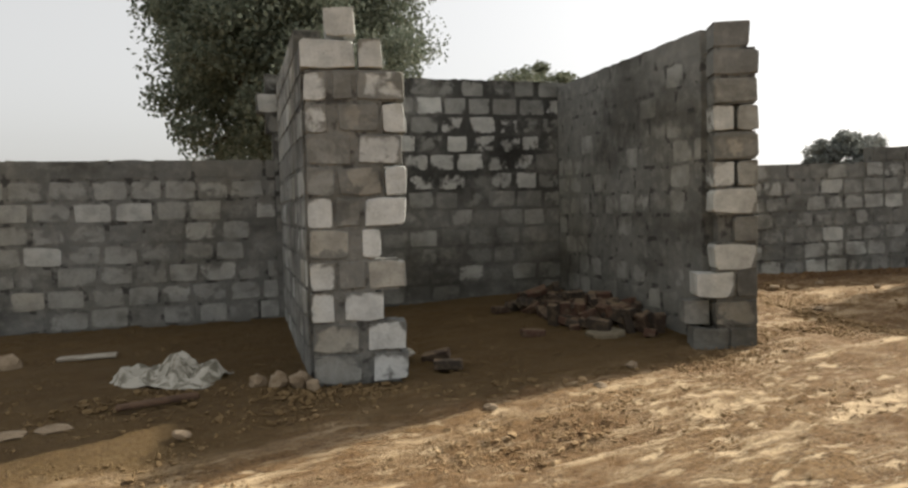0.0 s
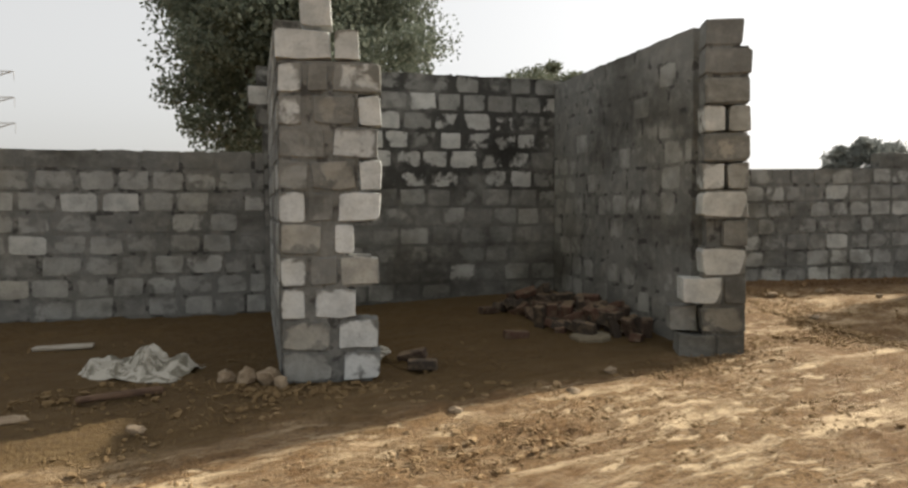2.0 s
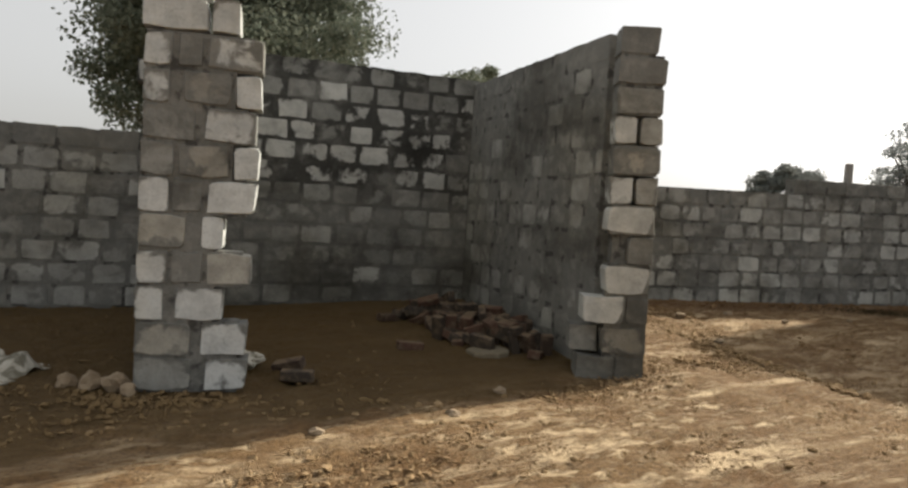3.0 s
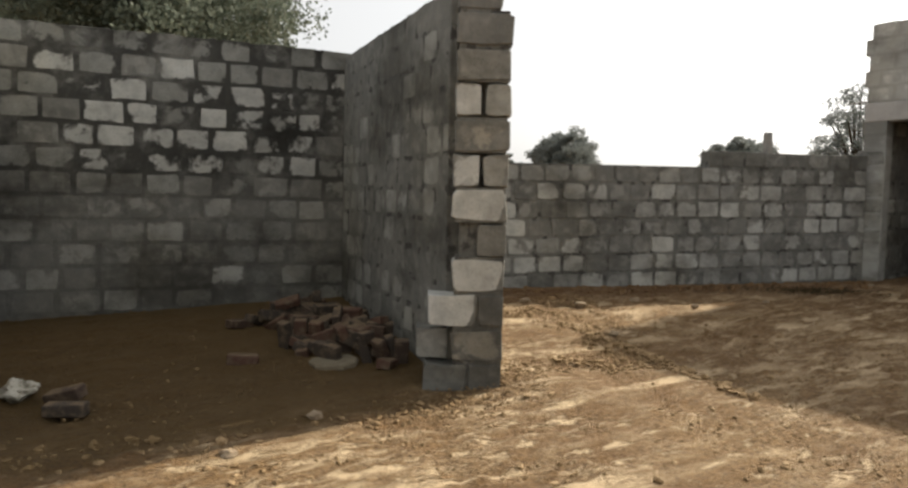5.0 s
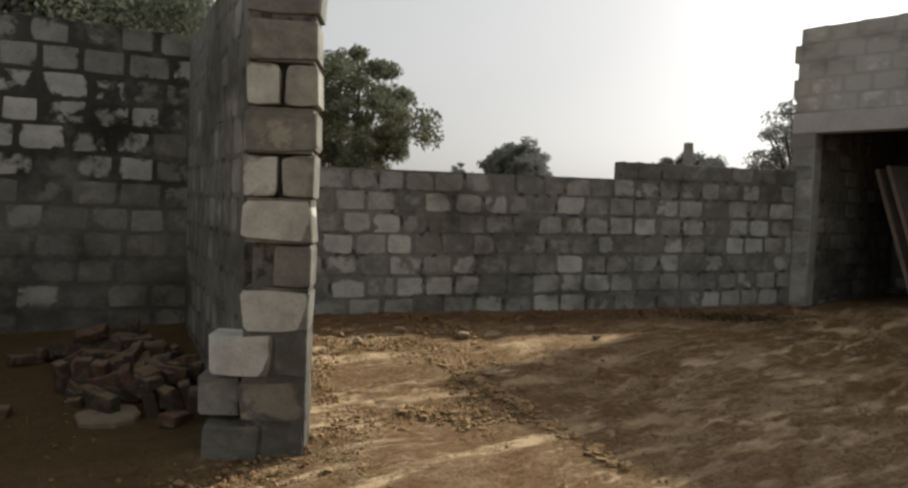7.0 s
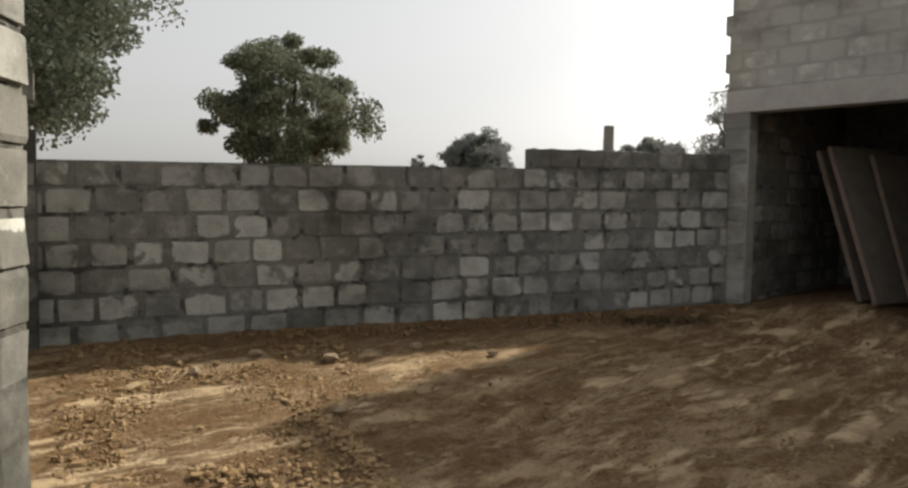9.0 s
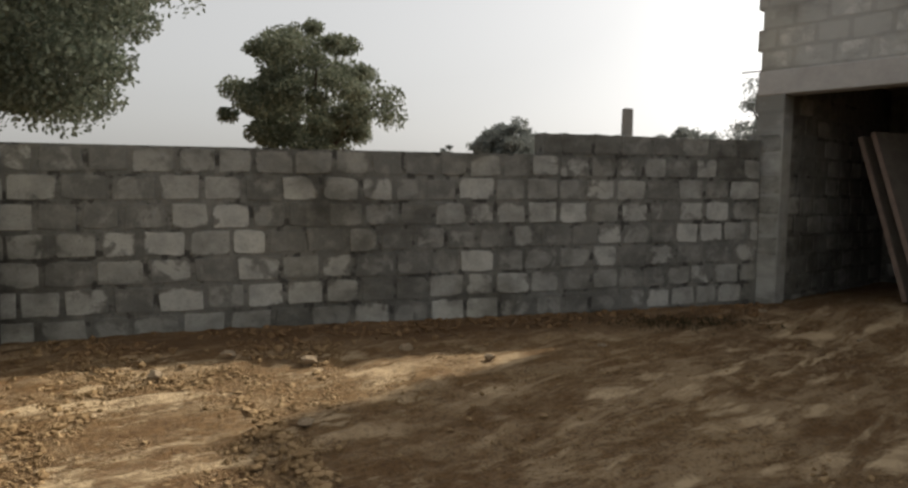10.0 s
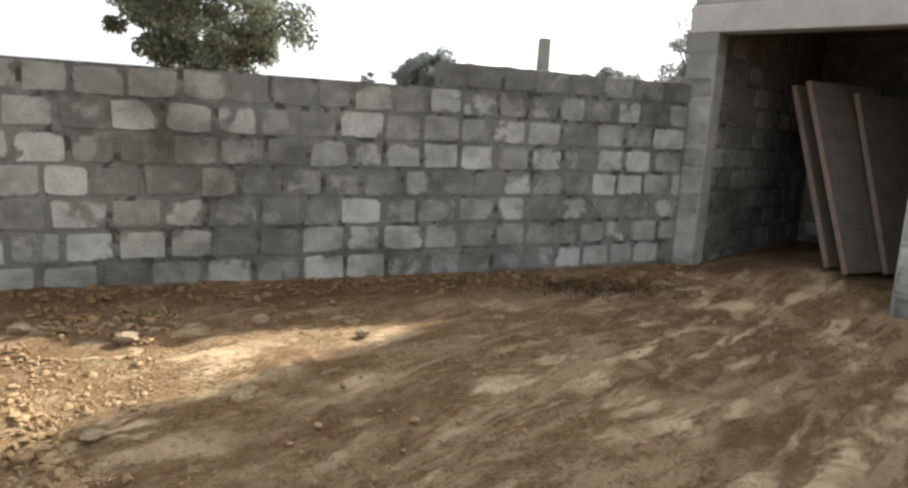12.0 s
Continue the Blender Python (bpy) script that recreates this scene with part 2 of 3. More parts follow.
MORTAR_M = mortar_material()
# mortar paled to stand for sun glare over the store front
GLARE_M = mortar_material("glare_mortar", -0.65)
SOOTY_M = mortar_material("sooty_mortar", 0.85)
BLOCK = {
    "light": block_material("block_pale", (0.54, 0.53, 0.50), (0.40, 0.39, 0.365), 0.2),
    "bare": block_material("block_bare", (0.68, 0.675, 0.66), (0.56, 0.555, 0.54), -0.12, stain=0.3),
    "clean": block_material("block_clean", (0.66, 0.655, 0.64), (0.56, 0.555, 0.54), -1.1, stain=0.3),
    "ragged": block_material("block_ragged", (0.60, 0.59, 0.565), (0.52, 0.51, 0.485), -1.9, 0.0, 4.6, 0.3),
    "grey": block_material("block_grey", (0.395, 0.385, 0.36), (0.295, 0.285, 0.265), 0.25),
    "tan": block_material("block_tan", (0.44, 0.415, 0.37), (0.35, 0.32, 0.275), 0.45),
    "smeared": block_material("block_smeared", (0.35, 0.34, 0.315), (0.25, 0.24, 0.222), 0.75),
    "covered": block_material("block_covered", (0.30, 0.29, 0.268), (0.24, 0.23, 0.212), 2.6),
    # paleness stands in for the sun's glare, put into the block colour
    "glare": block_material("block_glare", (0.56, 0.55, 0.535), (0.50, 0.49, 0.475), 1.7, -0.8),
    "sooty": block_material("block_sooty", (0.56, 0.55, 0.52), (0.40, 0.39, 0.37), 0.35, 0.9),
    "sooty_grey": block_material("block_sooty_grey", (0.30, 0.295, 0.275), (0.21, 0.205, 0.19), 0.6, 0.85),
}
CONCRETE = plain("cast_concrete", (0.30, 0.29, 0.27), (0.22, 0.21, 0.195), 4, 0.9, 0.5)
# lintel concrete lifted to carry the sun's veiling glare
GLARE_CONCRETE = plain("glare_concrete", (0.46, 0.45, 0.43), (0.38, 0.37, 0.355), 3, 0.9, 0.5)
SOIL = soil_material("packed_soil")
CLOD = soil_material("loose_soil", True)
RED_BRICK = dusty_brick()
STONE = plain("field_stone", (0.34, 0.265, 0.18), (0.23, 0.17, 0.11), 10)
SLAB_M = plain("weathered_slab", (0.25, 0.215, 0.15), (0.175, 0.145, 0.1), 9)


def sack_material():
    """Pale woven plastic with noise blotches: dark dirt, and the shade of its folds painted in."""
    m = Mat("dirty_shaded_sacking", 0.7)
    c = m.mix(m.noise(5, 4), (0.58, 0.55, 0.48), (0.42, 0.395, 0.33))
    c = m.mix(m.calc("MULTIPLY", m.ramp(m.noise(6.5, 5, 0.65, distort=0.8), 0.47, 0.58), 0.85), c, (0.11, 0.10, 0.068))
    return m.done(m.mix(m.calc("MULTIPLY", m.noise(70, 3), 0.3), c, (0.2, 0.18, 0.14)), m.noise(22, 5), 0.8, 0.015)


SACK_M = sack_material()
BOARD = plain("pale_board", (0.45, 0.41, 0.34), (0.33, 0.29, 0.23), 7)
WOOD = plain("rough_wood", (0.15, 0.095, 0.06), (0.08, 0.05, 0.035), 10)
PLANK_M = plain("plywood_panel", (0.215, 0.188, 0.155), (0.155, 0.135, 0.112), 6)
EDGE_M = plain("panel_edge", (0.26, 0.196, 0.16), (0.19, 0.142, 0.118), 8)
BARK = plain("bark", (0.10, 0.075, 0.055), (0.055, 0.042, 0.032), 6)
STEEL = plain("galvanised_steel", (0.5, 0.51, 0.52), (0.42, 0.43, 0.44), 3, 0.6)
DRY_GRASS = leaf_material("dry_grass", (0.075, 0.06, 0.03), (0.04, 0.042, 0.02))
# both greens lifted: haze and sunlight on the crowns put into leaf colour
LEAF_DARK = leaf_material("leaf_dark", (0.11, 0.135, 0.10), (0.24, 0.265, 0.205))
LEAF_MID = leaf_material("leaf_mid", (0.10, 0.118, 0.08), (0.235, 0.25, 0.175))
# greyed and paled leaves: distance haze painted into the colour
LEAF_HAZE = leaf_material("leaf_haze", (0.175, 0.195, 0.18), (0.265, 0.28, 0.262))


# ---- mesh helpers ----
def mesh_of(name, verts, faces, material, smooth=False):
    me = bpy.data.meshes.new(name)
    me.from_pydata(verts, [], faces)
    me.materials.append(material)
    if smooth:
        me.shade_smooth()
    me.update()
    return me


def part(name, bm, material, parent=None, label="", m=None, smooth=False):
    """Links a bmesh as one mesh object, under parent where given."""
    me = bpy.data.meshes.new(name)
    bm.to_mesh(me)
    bm.free()
    me.materials.append(material)
    if smooth:
        me.shade_smooth()
    ob = new(name, me)
    ob.parent = parent
    if m is not None:
        ob.matrix_basis = m
    return tagged(ob, label)


def box(x0, x1, y0, y1, z0, z1, bevel=0.0, rough=0.0, rng=random, bm=None, flat=1.0):
    """A bevelled box with a little unevenness."""
    own = bmesh.new()
    made = bmesh.ops.create_cube(own, size=1)["verts"]
    for v in made:
        v.co = Vector((x0 + (v.co.x + 0.5) * (x1 - x0), y0 + (v.co.y + 0.5) * (y1 - y0), z0 + (v.co.z + 0.5) * (z1 - z0)))
        v.co += Vector((rng.uniform(-rough, rough), rng.uniform(-rough, rough) * flat, rng.uniform(-rough, rough)))
    if bevel:
        bmesh.ops.bevel(own, geom=own.edges[:], offset=bevel, segments=1, affect="EDGES", profile=0.6)
    if bm is None:
        return own
    me = bpy.data.meshes.new("tmp")
    own.to_mesh(me)
    own.free()
    bm.from_mesh(me)
    bpy.data.meshes.remove(me)
    return bm


def ground_z(x, y):
    """The lie of the land: level, rising to the far boundary wall."""
    d = max(0.0, (9.92 + 0.215 * (x - 4.0) - y) / 1.02)
    k = min(1.0, max(0.0, (x + 3.0) / 6.5))
    k = 0.33 + 0.67 * k * k * (3 - 2 * k)
    z = 0.255 * math.exp(-((d / 1.95) ** 2)) * k
    z += 0.06 * math.exp(-((x - 2.75) ** 2 + (y - 6.25) ** 2) / 0.2)
    z += 0.10 * math.exp(-((x - 1.62) ** 2 + (y - 7.3) ** 2) / 0.16)
    fall, side = min(1.0, max(0.0, (4.9 - y) / 1.6)), min(1.0, max(0.0, (1.9 - x) / 1.5))
    z -= 0.09 * fall * fall * (3 - 2 * fall) * side * side * (3 - 2 * side)
    s, n = (x - 8.581) * 0.52 - (y - 10.979) * 0.854, (x - 8.581) * 0.854 + (y - 10.979) * 0.52
    if s > 0:
        z += 0.12 * min(1.0, max(0.0, (n + 0.8) / 1.2)) * min(1, s)
    return z


# ---- the ground: one sheet to the horizon ----
def axis(lo, hi, step, reach, ratio=1.28):
    inner = list(np.arange(lo, hi + step / 2, step))
    out, gap = [], step
    x = hi
    while x < reach:
        gap *= ratio
        x += gap
        out.append(x)
    low, gap, x = [], step, lo
    while x > -reach:
        gap *= ratio
        x -= gap
        low.append(x)
    return low[::-1] + inner + out


def build_ground():
    xs, ys = axis(-5.2, 11.2, 0.05, 1600), axis(2.2, 11.2, 0.045, 1600)
    verts = []
    for y in ys:
        for x in xs:
            z = ground_z(x, y)
            if -8 < x < 14 and -3 < y < 14:
                bend = min(1.0, max(0.0, (x - BEND_X0) / (BEND_X1 - BEND_X0)))
                rut = 0.0
                for turn, share in ((radians(HEAD_0), 1 - bend), (radians(HEAD_1), bend)):
                    along, across = x * math.cos(turn) + y * math.sin(turn), y * math.cos(turn) - x * math.sin(turn)
                    rut += share * noise.noise((along * 0.35, across * 2.6, 3.1))
                clod = max(0.0, noise.noise((x * 0.8, y * 0.8, 7.7)) + 0.25)
                z += 0.022 * rut + 0.02 * noise.noise((x * 1.6, y * 1.6, 0.4)) + 0.036 * (0.15 + clod) * noise.noise((x * 7, y * 7, 1.9)) + 0.024 * (0.35 + clod) * noise.noise((x * 17, y * 17, 4.2))
            verts.append((x, y, z))
    w = len(xs)
    faces = [(j * w + i, j * w + i + 1, (j + 1) * w + i + 1, (j + 1) * w + i) for j in range(len(ys) - 1) for i in range(w - 1)]
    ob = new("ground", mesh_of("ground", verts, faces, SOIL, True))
    tagged(ob, "brown bare soil yard with pale dusty wheel tracks", "ground", kind="structure")


build_ground()


# ---- block walls ----
BL, BT, BH = 0.36, 0.2, 0.2
BLOCK_MESHES = {}


def rough_block(rng, material):
    """A cast block with a wavering outline, some corners knocked off and worn front edges."""
    hx, hz, hy = BL / 2, BH / 2, BT / 2
    ring = []
    for sx, sz in ((-1, -1), (1, -1), (1, 1), (-1, 1)):
        cx, cz = sx * (hx - rng.uniform(-0.004, 0.02)), sz * (hz - rng.uniform(-0.003, 0.016))
        if rng.random() < 0.5:
            k, l = rng.uniform(0.008, 0.03), rng.uniform(0.008, 0.028)
            two = [(cx - sx * k, cz), (cx, cz - sz * l)]
            ring.extend(two[::-1] if sx * sz > 0 else two)
        else:
            ring.append((cx, cz))
        if sx * sz > 0:
            ring.append((rng.uniform(-0.07, 0.07), sz * (hz - rng.uniform(-0.004, 0.012))))
    n = len(ring)
    shrink = [rng.uniform(0.94, 0.98) for _ in ring]
    verts = [(x * k, -hy, z * k) for (x, z), k in zip(ring, shrink)]
    verts += [(x, -hy + rng.uniform(0.006, 0.016), z) for x, z in ring]
    verts += [(x, hy, z) for x, z in ring]
    faces = [tuple(range(n)), tuple(reversed(range(2 * n, 3 * n)))]
    for lo in (0, n):
        faces += [(lo + i, lo + n + i, lo + n + (i + 1) % n, lo + (i + 1) % n) for i in range(n)]
    return mesh_of("block", verts, faces, material)


def block_meshes():
    rng = random.Random(11)
    for kind, material in BLOCK.items():
        BLOCK_MESHES[kind] = [rough_block(rng, material) for _ in range(14)]


block_meshes()


def put_block(parent, rng, kind, x0, x1, y0, y1, z0, z1, name="block", turned=True):
    ob = new(name, rng.choice(BLOCK_MESHES[kind]))
    ob.parent = parent
    flip = rng.choice((0, 180)) if turned else 0
    ob.matrix_basis = (pose((x0 + x1) / 2, (y0 + y1) / 2 + rng.uniform(-0.001, 0.001), (z0 + z1) / 2, rng.uniform(-0.12, 0.12), flip + rng.uniform(-1.1, 1.1), rng.uniform(-0.12, 0.12))
                       @ Matrix.Diagonal(((x1 - x0) / BL, (y1 - y0) / BT, (z1 - z0) / BH, 1)))
    return ob


def wall(name, at, turn, thick, course, rows, length, label, kinds, mean=0.37, tilt=0.0, parent=None, seed=0, proud=0.007, depth=0.0, bed=None):
    """A coursed block wall. rows: a function of the course that gives the stretches (start, end) it fills. Its seen face lies on local y = 0."""
    rng = random.Random(seed)
    bm = bmesh.new()
    spans = []
    c = 0
    while c < len(rows):
        up = c
        while up + 1 < len(rows) and rows[up + 1] == rows[c]:
            up += 1
        for s0, s1 in rows[c]:
            box(s0 + 0.006, s1 - 0.006, depth + proud, depth + thick - proud, c * course if c else -0.15, (up + 1) * course - (0.02 if up == len(rows) - 1 else 0), bm=bm)
            spans.extend((k, s0, s1) for k in range(c, up + 1))
        c = up + 1
    if parent is None:
        core = part(name, bm, bed or MORTAR_M, m=pose(*at, 0, -tilt, turn))
        tagged(core, label, "wall", kind="structure")
    else:
        core = part(name, bm, bed or MORTAR_M, parent, label, pose(*at, 0, -tilt, turn))
    for c, s0, s1 in spans:
        x = s0 - (mean * rng.uniform(0.3, 0.7) if c % 2 and s1 - s0 > 1.2 else 0)
        while x < s1 - 0.05:
            n = x + mean * rng.uniform(0.84, 1.14)
            if s1 - n < 0.12:
                n = s1
            a0, a1 = max(x, s0) + 0.002, min(n, s1) - 0.002
            gap = rng.uniform(0.012, 0.024)
            if a1 - a0 > 0.07:
                kind = kinds(rng, c, (a0 + a1) / 2)
                put_block(core, rng, kind, a0 + gap / 2, a1 - gap / 2, depth, depth + thick, c * course + rng.uniform(0.010, 0.016), (c + 1) * course - rng.uniform(0.004, 0.012))
            x = n
    return core


def pick(rng, **share):
    r = rng.random() * sum(share.values())
    for kind, s in share.items():
        r -= s
        if r <= 0:
            return kind
    return kind


SLOPE = math.degrees(math.atan(0.30))


def left_kinds(rng, c, s):
    return "covered" if c == 7 else pick(rng, light=0.15, grey=0.56, tan=0.03, smeared=0.22, covered=0.04)


def back_kinds(rng, c, s):
    if c in (6, 7, 8, 9) and 0.9 < s < 3.3:
        return pick(rng, sooty=0.85, sooty_grey=0.15)
    if c > 5:
        return pick(rng, sooty=0.12, sooty_grey=0.7, smeared=0.18)
    return pick(rng, light=0.02, grey=0.16, sooty_grey=0.16, smeared=0.32, covered=0.34)


def far_kinds(rng, c, s):
    if c == 7 or noise.noise((s * 0.9, c * 0.75, 5.3)) > 0.42:
        return pick(rng, grey=0.1, smeared=0.3, covered=0.6)
    return pick(rng, light=0.38, grey=0.44, smeared=0.16, covered=0.02)


# low boundary wall beside the room, 8 courses
at_x = -9.5
wall("wall_left", (at_x, 8.82 + 0.3 * at_x, 0.075), SLOPE, 0.2, 0.2262, [[(0, 7.84)]] * 8, 7.84,
                  "low grey concrete block boundary wall with smeared mortar", left_kinds, proud=0.005, seed=1)
# the room's back wall, 12 courses, toothed at the free end
bx = -2.02
rows = []
for c in range(12):
    rows.append([(0.0 if c < 8 else (0.0, -0.07, -0.16, -0.06)[c - 8], 3.82 if c < 8 else (3.73, 3.81, 3.72, 3.66)[c - 8])])
wall("wall_back", (bx, 8.82 + 0.3 * bx, 0.13), SLOPE, 0.2, 0.2262, rows, 3.88, "grey concrete block wall of the roofless room", back_kinds, mean=0.345, proud=0.003, seed=2, bed=SOOTY_M)
# far boundary wall, 7 courses, an eighth towards the building
FAR_TURN = math.degrees(math.atan(0.215))
fx = 1.54
wall("wall_far", (fx, 9.92 + 0.215 * (fx - 4), 0.165), FAR_TURN, 0.2, 0.2215, [[(0, 7.24)]] * 7 + [[(4.58, 7.24)]], 7.24,
     "low grey concrete block boundary wall with pale block faces", far_kinds, mean=0.335, tilt=0.9, seed=3)
# side walls of the room
SIDE = math.degrees(math.atan2(-0.9578, 0.2873))


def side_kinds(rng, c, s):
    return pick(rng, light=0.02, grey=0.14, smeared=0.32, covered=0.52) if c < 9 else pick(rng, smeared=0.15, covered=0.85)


right = wall("wall_right", (1.335, 9.215, -0.01), SIDE, 0.19, 0.2325, [[(0.02, 2.97)]] * 12, 2.97, "grey block side wall with a toothed front end", side_kinds, mean=0.3, proud=0.0015, seed=4)
pier = wall("wall_pier", (-1.955, 8.232, 0.0), SIDE, 0.22, 0.2275, [[(0.02, 2.97)]] * 11 + [[(0.02, 2.5)]], 2.97, "tall block side wall ending in a toothed pier", left_kinds, seed=5)


def course_blocks(course, rows, place):
    """Blocks set one by one: rows from the ground up of (start, end, kind)."""
    for c, row in enumerate(rows):
        for s0, s1, kind in row:
            place(c * course + 0.008, (c + 1) * course - 0.008, s0, s1, kind)


# front end of the right wall: alternate headers, some missing, the lowest pushed out
END = [
    [(-0.18, 0.12, "smeared"), (0.12, 0.35, "covered")], [(0.0, 0.36, "tan")], [(-0.16, 0.175, "ragged"), (0.18, 0.36, "covered")], [(0.0, 0.368, "ragged")],
    [(0.165, 0.366, "smeared")], [(-0.005, 0.37, "ragged")], [(-0.008, 0.175, "clean"), (0.195, 0.372, "grey")], [(0.0, 0.374, "tan")],
    [(0.0, 0.18, "clean"), (0.198, 0.378, "grey")], [(0.0, 0.38, "smeared")], [(0.0, 0.384, "covered")], [(0.01, 0.31, "covered")],
]
rng = random.Random(21)
core = bmesh.new()
for c in range(12):
    box(0.02 if c != 4 else 0.05, (0.35 if c < 11 else 0.28), 0.11 if c in (6, 8) else 0.05 if c == 4 else 0.002, 0.226, c * 0.2325, (c + 1) * 0.2325 - (0.015 if c == 11 else 0), bm=core)
end = part("end_bond", core, MORTAR_M, right, "", pose(3.203, -0.058, 0, 0, 0, 68))


def fit_drop(z):
    """Lowers the lowest courses of the end a little, to fit the camera's view."""
    return z - 0.028 * max(0.0, 1 - z / 1.25)


course_blocks(0.2325, END, lambda z0, z1, s0, s1, k: put_block(end, rng, k, s0, s1, rng.uniform(-0.014, -0.004), 0.222, fit_drop(z0), fit_drop(z1), turned=False))
put_block(end, rng, "smeared", -0.235, -0.01, 0.10, 0.32, 0.214, 0.434)

# front stub of the pier wall, toothed on its open side
STUB = [
    [(0.0, 0.36, "smeared"), (0.43, 0.70, "bare")], [(0.0, 0.35, "tan"), (0.40, 0.69, "bare")], [(0.0, 0.17, "bare"), (0.24, 0.53, "bare")],
    [(0.0, 0.19, "bare"), (0.21, 0.40, "smeared"), (0.42, 0.70, "tan")], [(0.0, 0.29, "tan"), (0.38, 0.52, "bare")], [(0.0, 0.18, "bare"), (0.2, 0.38, "smeared"), (0.40, 0.71, "bare")],
    [(0.0, 0.20, "grey"), (0.22, 0.53, "tan"), (0.56, 0.72, "clean")], [(0.0, 0.32, "grey"), (0.38, 0.70, "bare")], [(0.0, 0.16, "bare"), (0.23, 0.53, "tan"), (0.55, 0.72, "clean")],
    [(0.0, 0.17, "bare"), (0.2, 0.35, "smeared"), (0.38, 0.72, "bare")], [(-0.02, 0.375, "clean"), (0.39, 0.57, "clean")], [(0.15, 0.38, "clean")],
]
core = bmesh.new()
for c, row in enumerate(STUB):
    if c < 10:
        box(0.012, row[-1][1] - (0.165 if c in (6, 8) else 0.06), 0.012, 0.19, c * 0.2275, (c + 1) * 0.2275, bm=core)
stub = part("front_stub", core, MORTAR_M, pier, "", pose(2.965 + 0.215, 0, 0, 0, 0, 9.5 - SIDE))
course_blocks(0.2275, STUB, lambda z0, z1, s0, s1, k: put_block(stub, rng, k, s0, s1, 0.0, 0.2, z0, z1))


# ---- the building with a dark store room ----
building = new("store_building")
building.matrix_basis = pose(8.581, 10.979, 0.062, 0, 0, -58.64) @ Matrix.Scale(0.957, 4)
tagged(building, "unfinished grey concrete block store with open doorways", "building")
BC = 0.2315
LINTEL, TOP = 2.567, 4.0
front_rows = []
for c in range(17):
    z = 0.06 + c * BC
    tooth = (0, -0.05, 0.0, -0.06, 0.02, -0.03)[c % 6]
    if z + BC / 2 < LINTEL:
        front_rows.append([((-0.10 if c < 9 else -0.05) + (0.03 if c % 2 else 0), 0.30), (2.113, 2.60), (4.42, 8.0)])
    elif z < LINTEL + 0.16:
        front_rows.append([])
    else:
        front_rows.append([(tooth, 8.0)])


def front_kinds(rng, c, s):
    # upper courses and left jamb get the blocks paled for glare
    if c > 10:
        return pick(rng, glare=0.92, grey=0.08)
    if s < 0.35:
        return pick(rng, glare=0.4, grey=0.6)
    return pick(rng, light=0.12, grey=0.58, smeared=0.3)


wall("front_wall", (0, 0, 0.06), 0, 0.22, BC, front_rows, 8, "", front_kinds, mean=0.4, parent=building, proud=0.002, seed=6, bed=GLARE_M)
part("lintel", box(-0.02, 8.0, -0.012, 0.232, LINTEL, LINTEL + 0.27, 0.01), GLARE_CONCRETE, building, "cast concrete lintel over the doorways")
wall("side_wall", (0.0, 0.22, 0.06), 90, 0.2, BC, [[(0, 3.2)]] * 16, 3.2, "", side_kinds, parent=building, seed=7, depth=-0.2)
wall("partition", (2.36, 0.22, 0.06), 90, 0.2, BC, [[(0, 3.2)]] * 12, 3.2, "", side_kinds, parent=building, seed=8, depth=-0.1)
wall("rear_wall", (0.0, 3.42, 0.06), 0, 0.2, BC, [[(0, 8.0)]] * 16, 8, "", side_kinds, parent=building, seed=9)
part("end_wall", box(7.8, 8.0, 0.22, 3.42, 0, 3.8), MORTAR_M, building)
# unseen slab, added so that the store inside stays dark
part("roof", box(0.2, 7.8, 0.22, 3.42, 2.95, 3.1), CONCRETE, building, "flat concrete roof slab, added unseen to darken the store")


# ---- loose things ----
def lump(rng, size, rough=0.5, sub=2):
    bm = bmesh.new()
    bmesh.ops.create_icosphere(bm, subdivisions=sub, radius=0.5)
    off = Vector((rng.uniform(0, 90), rng.uniform(0, 90), 0))
    for v in bm.verts:
        k = 1 + rough * noise.noise(v.co * 2.3 + off) + rough * 0.5 * noise.noise(v.co * 6 + off)
        v.co = Vector((v.co.x * size[0] * k, v.co.y * size[1] * k, v.co.z * size[2] * k))
    return bm


def stone(x, y, size, turn=0, label="pale brown stone lying on the soil", material=None, seed=0):
    r = random.Random(seed + int(100 * x))
    ob = part("stone", lump(r, size), material or STONE, m=pose(x, y, ground_z(x, y) + size[2] * 0.3, 0, 0, turn), smooth=False)
    return tagged(ob, label, "stone", "scattered stones")


for x, y, s in ((-1.46, 5.25, 0.13), (-1.31, 5.23, 0.15), (-1.14, 5.22, 0.17), (-1.03, 5.12, 0.1)):
    stone(x, y, (s, s * 0.9, s * 0.85), label="grey stone at the foot of the block pier")
for x, y, s in ((-3.78, 6.03, 0.2), (-1.62, 4.18, 0.09), (0.98, 4.93, 0.08), (1.35, 5.56, 0.08), (3.88, 8.77, 0.11), (3.89, 7.74, 0.08), (0.2, 4.5, 0.08)):
    stone(x, y, (s * 1.2, s, s * 0.7))
for x, y in ((-2.66, 4.24), (-2.45, 4.33)):
    stone(x, y, (0.2, 0.12, 0.05), 15, "flat pale stone slab on the soil")

